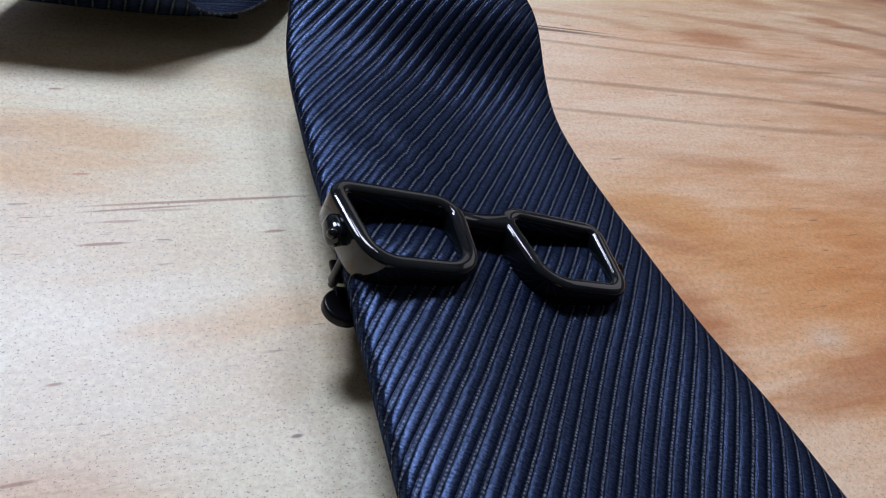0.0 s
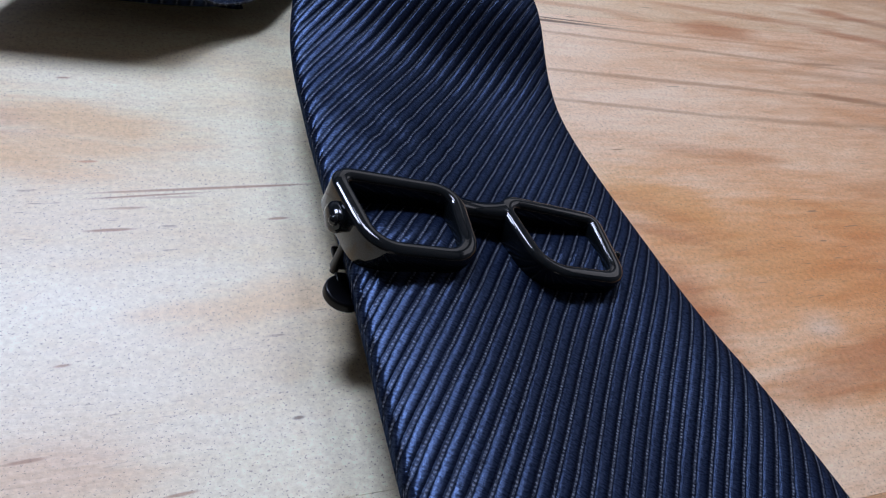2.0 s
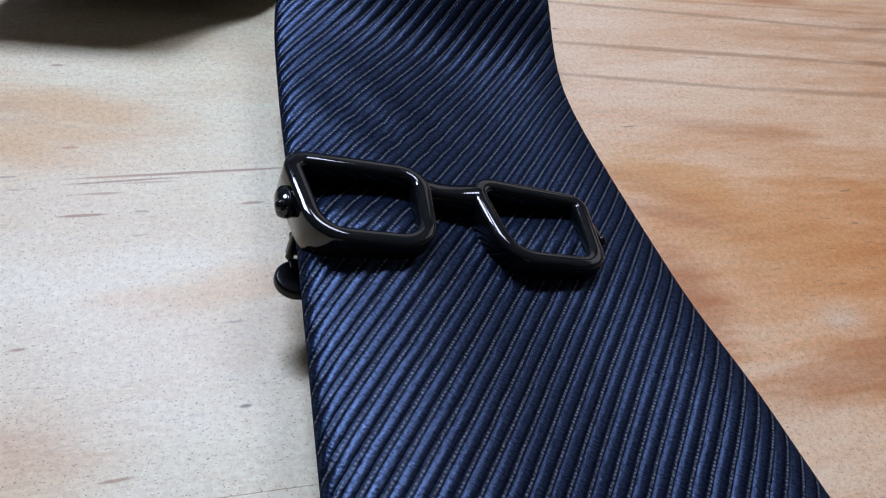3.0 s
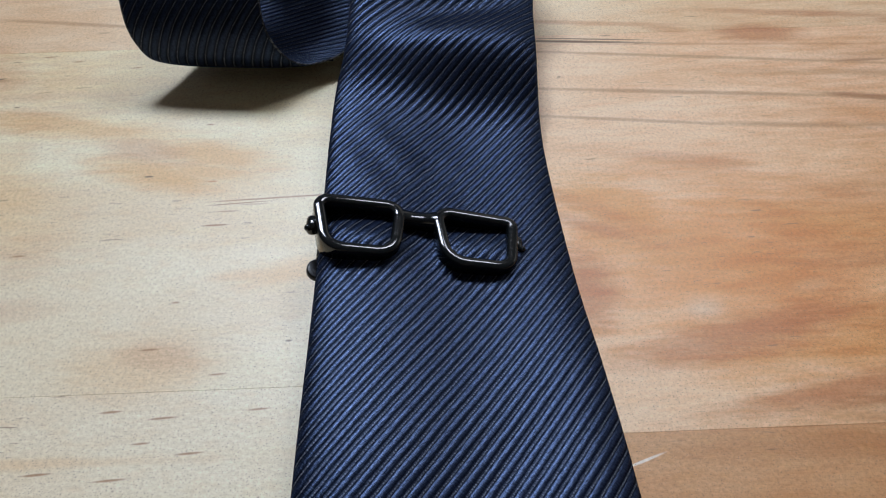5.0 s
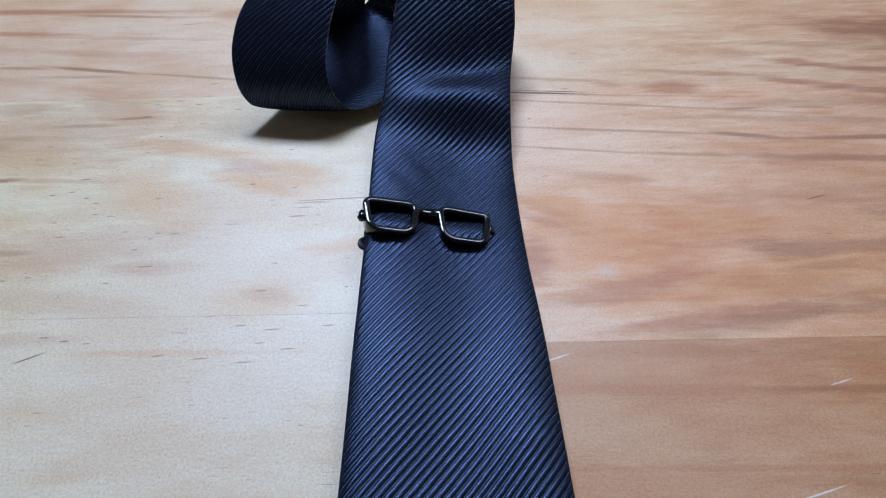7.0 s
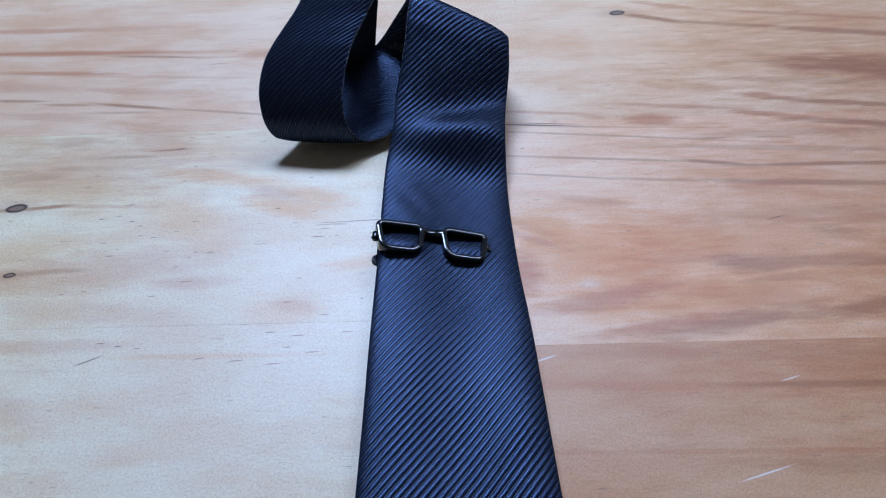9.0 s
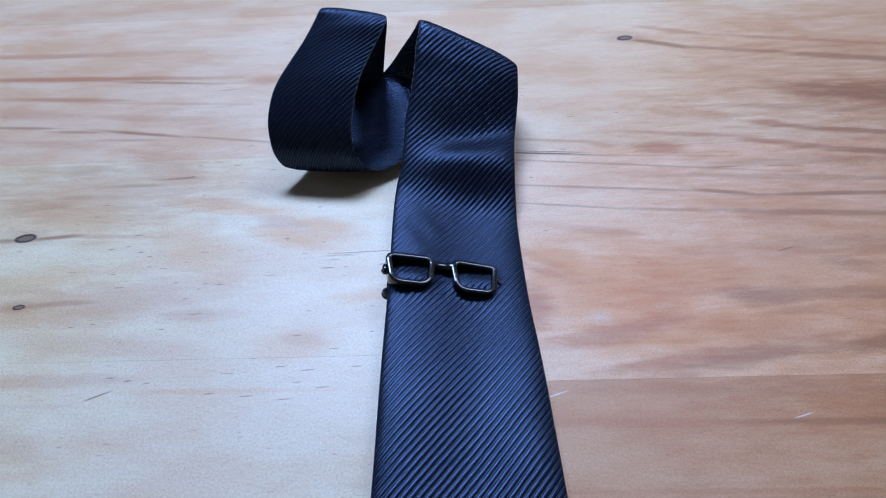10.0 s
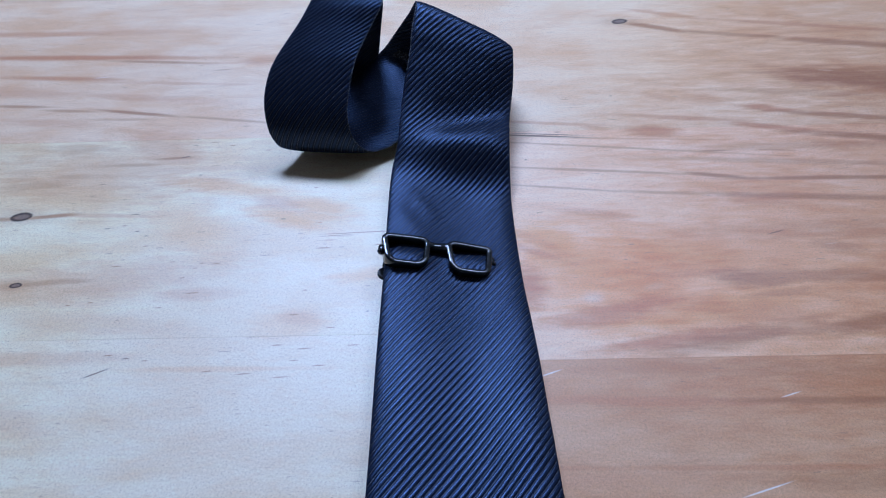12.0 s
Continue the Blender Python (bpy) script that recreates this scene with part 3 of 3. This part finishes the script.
FRONT_CURL = [
    (-0.0560, 0.0920, 0.0058, -0.0120, 0.0745, 0.0058),
    (-0.0650, 0.0735, 0.0058, -0.0205, 0.0676, 0.0062),
    (-0.0700, 0.0686, 0.0087, -0.0262, 0.0648, 0.0085),
    (-0.0736, 0.0688, 0.0147, -0.0305, 0.0642, 0.0130),
    (-0.0755, 0.0717, 0.0216, -0.0338, 0.0658, 0.0200),
    (-0.0762, 0.0790, 0.0302, -0.0348, 0.0715, 0.0285),
    (-0.0739, 0.0883, 0.0383, -0.0332, 0.0815, 0.0370),
    (-0.0703, 0.0951, 0.0433, -0.0305, 0.0915, 0.0437),
    (-0.0656, 0.1017, 0.0475, -0.0275, 0.0980, 0.0476),
    (-0.0586, 0.1111, 0.0533, -0.0225, 0.1068, 0.0532),
    (-0.0537, 0.1194, 0.0583, -0.0172, 0.1156, 0.0595),
]
HUMP = [
    (-0.0500, 0.1280, 0.0615, -0.0174, 0.1225, 0.0592),
    (-0.0500, 0.1380, 0.0510, -0.0184, 0.1310, 0.0490),
    (-0.0525, 0.1480, 0.0270, -0.0225, 0.1410, 0.0250),
    (-0.0545, 0.1500, 0.0080, -0.0250, 0.1430, 0.0060),
    (-0.0540, 0.1350, 0.0016, -0.0210, 0.1230, 0.0016),
    (-0.0545, 0.1050, 0.0014, -0.0175, 0.0920, 0.0014),
    (-0.0550, 0.0880, 0.0014, -0.0172, 0.0750, 0.0014),
]
NECKTIE = FLAT_BLADE + FAR_FOLD + FRONT_CURL + HUMP


def cloth_lift(x, y):
    """Small folds of the blade: puckers over the clip, and a slack wave across the rise to the fold."""
    pucker = 0.00022 * math.sin(x * 420 + y * 300) * math.exp(-((y - 0.016) / 0.014) ** 2 - ((x - 0.004) / 0.016) ** 2)
    pucker -= 0.0005 * math.exp(-((x - 0.011) / 0.0035) ** 2 - ((y - 0.011) / 0.006) ** 2)
    inward = 1 / (1 + math.exp(-(x - 0.001) / 0.0055))
    swell = 0.0040 * inward * math.exp(-((y - 0.058 + 0.12 * (x - 0.02)) / 0.0125) ** 2)
    rise = y - 0.073 - 0.40 * (x - 0.018)
    hollow = -0.0048 * inward * math.exp(-(rise / (0.011 if rise < 0 else 0.0135)) ** 2)
    press = -0.0004 * math.exp(-((y + 0.0090) / 0.015) ** 2 - ((x - 0.004) / 0.016) ** 4)
    for cx, puff in ((-0.0037, 0.0024), (0.0235, 0.0018)):
        press += puff * math.exp(-((y + 0.0108) / 0.006) ** 2 - ((x - cx) / 0.009) ** 4)
    settle = 1 / (1 + math.exp((y - 0.045) / 0.006))
    dish = -0.0027 * settle * math.exp(-((x - 0.021) / 0.017) ** 2)
    hem = -0.002 * max(0, (x - 0.035 + 0.06 * min(0, y)) / 0.02) ** 2
    a, b = 0.63 * x + 0.78 * y, -0.78 * x + 0.63 * y
    slack = 0.0
    for a0, b0, wa, wb, k in ((-0.024, -0.045, 0.030, 0.013, 0.05), (-0.0195, -0.016, 0.025, 0.012, -0.03), (-0.008, -0.062, 0.02, 0.008, -0.05),
                              (-0.058, -0.072, 0.03, 0.012, -0.03), (-0.031, -0.092, 0.02, 0.010, 0.08)):
        slack -= k * (a - a0) * math.exp(-((a - a0) / wa) ** 2 - ((b - b0) / wb) ** 2)
    return pucker + swell + hollow + press + dish + hem + slack


def ribbon(rows, thick, across, per, lift=None):
    """A soft, padded band of cloth between two edges, with its own metres as UV."""
    s = spline(rows, per)
    left, right = s[:, :3], s[:, 3:]
    width = np.linalg.norm(right - left, axis=1)
    mid = (left + right) / 2
    run = np.concatenate([[0], np.cumsum(np.linalg.norm(np.diff(mid, axis=0), axis=1))])
    n = len(s)
    bm = bmesh.new()
    uv = bm.loops.layers.uv.new("UVMap")
    along = np.gradient(mid, axis=0)
    top, low = [], []
    coords, backs = {}, set()
    for i in range(n):
        normal = np.cross(right[i] - left[i], along[i])
        normal /= np.linalg.norm(normal)
        ring_a, ring_b = [], []
        rolled = max(0.0, 1.0 - run[i] / 0.34) ** 0.3 if lift is not None else 0.0
        for j in range(across + 1):
            q = j / across - 0.6 * math.sin(2 * math.pi * j / across) / (2 * math.pi)
            edge = abs(2 * q - 1)
            half = 0.0005 * (1 - edge ** 12) ** 0.5 + (thick / 2 - 0.0005) * (1 - edge ** 3)
            under = half
            if q < 0.5:  # the folded edge stands up in a soft roll
                half += rolled * 0.0016 * max(0.0, 1 - edge ** 7) ** 0.5
                under += rolled * 0.0060 * max(0.0, 1 - edge ** 14) ** 0.5 * max(0.0, (edge - 0.4) / 0.6)
            else:
                half += rolled * 0.0016 * max(0.0, 1 - edge ** 7) ** 0.5
            p = left[i] + (right[i] - left[i]) * q
            if lift is not None and run[i] < 0.36:
                p = p + np.array((0, 0, lift(p[0], p[1])))
            a = bm.verts.new(p + normal * half)
            ring_a.append(a)
            if j in (0, across):
                ring_b.append(a)
            else:
                ring_b.append(bm.verts.new(p - normal * under))
        # the cloth's own width, from the middle outwards
        girth = np.concatenate([[0], np.cumsum([(ring_a[j + 1].co - ring_a[j].co).length for j in range(across)])])
        for j in range(across + 1):
            x, y = ring_a[j].co.x, ring_a[j].co.y
            ripple = 0.00024 * math.sin(1250 * x + 260 * y) * math.exp(-((x - 0.006) / 0.013) ** 2 - ((y - 0.014) / 0.009) ** 2) if i < 128 else 0.0
            coords[ring_a[j]] = coords[ring_b[j]] = (girth[j] - girth[across // 2], run[i] + ripple)
        top.append(ring_a)
        low.append(ring_b)
    for i in range(n - 1):
        for j in range(across):
            bm.faces.new((top[i][j], top[i][j + 1], top[i + 1][j + 1], top[i + 1][j]))
            backs.add(bm.faces.new((low[i][j + 1], low[i][j], low[i + 1][j], low[i + 1][j + 1])))
    for k in (0, n - 1):
        for j in range(across):
            f = {top[k][j], top[k][j + 1], low[k][j + 1], low[k][j]}
            if len(f) >= 3:
                loop = [v for idx, v in enumerate((top[k][j], top[k][j + 1], low[k][j + 1], low[k][j])) if v not in (top[k][j], top[k][j + 1], low[k][j + 1], low[k][j])[:idx]]
                bm.faces.new(loop)
    for f in bm.faces:
        for l in f.loops:
            u, v = coords[l.vert]
            l[uv].uv = (-u, v) if f in backs else (u, v)  # the ribs run the other way on the back
    return bm


def cord(points, radius, sides=8):
    """A thin rolled edge along the points."""
    bm = bmesh.new()
    rings = []
    for i, p in enumerate(points):
        t = Vector(points[min(i + 1, len(points) - 1)] - points[max(i - 1, 0)]).normalized()
        a = t.orthogonal().normalized() if not rings else (side - t * side.dot(t)).normalized()
        side = a
        b = t.cross(a)
        rings.append([bm.verts.new(Vector(p) + (a * math.cos(k) + b * math.sin(k)) * radius) for k in (2 * math.pi * n / sides for n in range(sides))])
    for r, q in zip(rings, rings[1:]):
        for k in range(sides):
            bm.faces.new((r[k], r[(k + 1) % sides], q[(k + 1) % sides], q[k]))
    return bm


def necktie():
    tie = tagged(new("necktie"), "navy blue diagonally ribbed silk necktie, loosely folded on the table", "necktie")
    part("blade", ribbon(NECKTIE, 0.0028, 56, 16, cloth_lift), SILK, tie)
    s = spline(NECKTIE, 16)
    for edge, start in ((s[:, :3], 138), (s[:, 3:], 190)):
        edge = np.array([p + np.array((0, 0, cloth_lift(p[0], p[1]) if k < 165 else 0)) for k, p in enumerate(edge)])
        part("hem", cord(edge[start:], 0.00028), HEM, tie, "stitched folded edge")
    # the keeper loop sewn across the back, where the cloth has turned over
    left, right = s[:, :3], s[:, 3:]
    along = np.gradient((left + right) / 2, axis=0)
    bm = bmesh.new()
    rows = []
    for i in range(222, 231):
        n = np.cross(right[i] - left[i], along[i])
        n /= np.linalg.norm(n)
        swell = 0.0004 + 0.0008 * math.sin(math.pi * (i - 222) / 8)
        rows.append([bm.verts.new(left[i] + (right[i] - left[i]) * q - n * (0.0015 * (1 - abs(2 * q - 1) ** 3) + swell)) for q in (0.12, 0.25, 0.4, 0.5, 0.6, 0.75, 0.88)])
    for a, b in zip(rows, rows[1:]):
        for k in range(6):
            bm.faces.new((a[k], a[k + 1], b[k + 1], b[k]))
    part("keeper_loop", bm, HEM, tie, "narrow dark keeper loop sewn across the back")
    return tie


necktie()


# ---- the glasses-shaped tie clip ----
def rounded(corners, radii, steps=7):
    """A polygon's outline with its corners rounded off."""
    out = []
    n = len(corners)
    for i in range(n):
        p = Vector(corners[i])
        a, b = (Vector(corners[i - 1]) - p).normalized(), (Vector(corners[(i + 1) % n]) - p).normalized()
        half = a.angle(b) / 2
        r = radii[i]
        c = p + (a + b).normalized() * (r / math.sin(half))
        start, end = p + a * (r / math.tan(half)) - c, p + b * (r / math.tan(half)) - c
        turn = start.angle_signed(end)
        for k in range(steps + 1):
            out.append(c + Matrix.Rotation(-turn * k / steps, 2) @ start)
    return out


def rim_mesh(mirror):
    """One lens frame: a deep ring with a rounded upper rim, in millimetres."""
    if mirror:  # this side is bent a little out of true
        outer = rounded([(-24.9, 7.4), (-3.0, 9.1), (-5.7, -8.7), (-23.2, -9.1)], (3.0, 4.2, 6.6, 5.0))
    else:
        outer = rounded([(-25.4, 9.1), (-2.6, 9.1), (-4.3, -7.9), (-22.2, -7.9)], (3.6, 4.6, 6.0, 6.2))
    middle = Vector((-13.2, 0.2))

    def ring(inset, z):
        m = len(outer)
        pts = []
        for i in range(m):
            t = (outer[(i + 1) % m] - outer[i - 1]).normalized()
            inward = Vector((-t.y, t.x))
            if inward.dot(middle - outer[i]) < 0:
                inward = -inward
            p = outer[i] + inward * inset
            pts.append(((-p.x if mirror else p.x) * 0.001, p.y * 0.001, z * 0.001))
        return pts

    bm = bmesh.new()
    rings = []
    w = 2.7
    profile = [(0.3, -5.6), (0.0, -5.2), (0.0, -0.75), (0.05, -0.48), (0.18, -0.28), (0.40, -0.13), (0.75, -0.02), (w / 2, 0.06), (w - 0.75, 0.0)]
    profile += [(w - 0.48, -0.09), (w - 0.26, -0.24), (w - 0.10, -0.44), (w, -0.75), (w, -5.4), (w - 0.2, -5.6)]
    for inset, z in profile:
        rings.append([bm.verts.new(p) for p in ring(inset, z)])
    m = len(outer)
    for a, b in zip(rings, rings[1:] + rings[:1]):
        for i in range(m):
            bm.faces.new((a[i], a[(i + 1) % m], b[(i + 1) % m], b[i]))
    return bm


def mm_box(size, centre, bevel):
    return box([v * 0.001 for v in size], [v * 0.001 for v in centre], bevel * 0.001, 3)


def disc(radius, depth, centre, bevel, segments=28):
    bm = bmesh.new()
    bmesh.ops.create_cone(bm, cap_ends=True, segments=segments, radius1=radius * 0.001, radius2=radius * 0.001, depth=depth * 0.001)
    rimmed = [e for e in bm.edges if len([f for f in e.link_faces if len(f.verts) > 4]) == 1]
    bmesh.ops.bevel(bm, geom=rimmed, offset=bevel * 0.001, segments=3, profile=0.5, affect="EDGES")
    bmesh.ops.translate(bm, verts=bm.verts, vec=[v * 0.001 for v in centre])
    return bm


def tie_clip():
    clip = tagged(new("tie_clip"), "glossy black gunmetal tie clip shaped like spectacles, clipped on the necktie", "tie clip")
    clip.matrix_world = Matrix.Translation((0.0095, -0.0090, 0.0148)) @ pose(0, 0, 0, 0, 12.0, 0)
    part("rim", rim_mesh(False), GUNMETAL, clip)
    part("rim", rim_mesh(True), GUNMETAL, clip)
    # the bridge, arched and deep
    bm = bmesh.new()
    rows = []
    for k in range(17):
        x = -4.6 + 9.2 * k / 16
        swell = 1.0 + 0.25 * abs(x / 4.6) ** 2
        ring = []
        for a in range(14):
            ang = 2 * math.pi * a / 14
            y = 5.0 + 1.65 * swell * max(-1, min(1, 1.25 * math.cos(ang)))
            z = -2.7 + 2.2 * swell * max(-1, min(1, 1.2 * math.sin(ang)))
            ring.append(bm.verts.new((x * 0.001, y * 0.001, z * 0.001)))
        rows.append(ring)
    for a, b in zip(rows, rows[1:]):
        for i in range(14):
            bm.faces.new((a[i], a[(i + 1) % 14], b[(i + 1) % 14], b[i]))
    part("bridge", bm, GUNMETAL, clip)
    # end pieces with a round hinge stud
    for side in (-1, 1):
        end = part("end_piece", mm_box((2.8, 4.6, 3.4), (24.4 * side, 0.6, -2.6), 1.3), GUNMETAL, clip)
        bm = bmesh.new()
        bmesh.ops.create_uvsphere(bm, u_segments=20, v_segments=12, radius=0.0008, matrix=pose(0.0254 * side, -0.0012, -0.0016))
        part("stud", bm, GUNMETAL, end)
    # the sprung arm under the cloth, its hinge and thumb disc
    part("arm", mm_box((38, 4.2, 1.0), (-3, 0.6, -10.4), 0.4), DULL_METAL, clip, "plain dark gripping arm under the cloth")
    hinge = part("hinge", mm_box((0.8, 1.6, 6.0), (-22.4, -1.4, -7.8), 0.35), DULL_METAL, clip, "bent dark hinge of the clip")
    part("pin", disc(0.6, 3.4, (-22.2, -1.6, -9.4), 0.2, 16), DULL_METAL, hinge)
    part("lever", mm_box((4.0, 2.0, 0.9), (-20.8, -4.0, -9.9), 0.3), DULL_METAL, clip)
    part("thumb_disc", disc(3.0, 1.6, (-21.8, -6.3, -10.4), 0.4), DULL_METAL, clip, "small round black thumb disc")
    return clip


tie_clip()
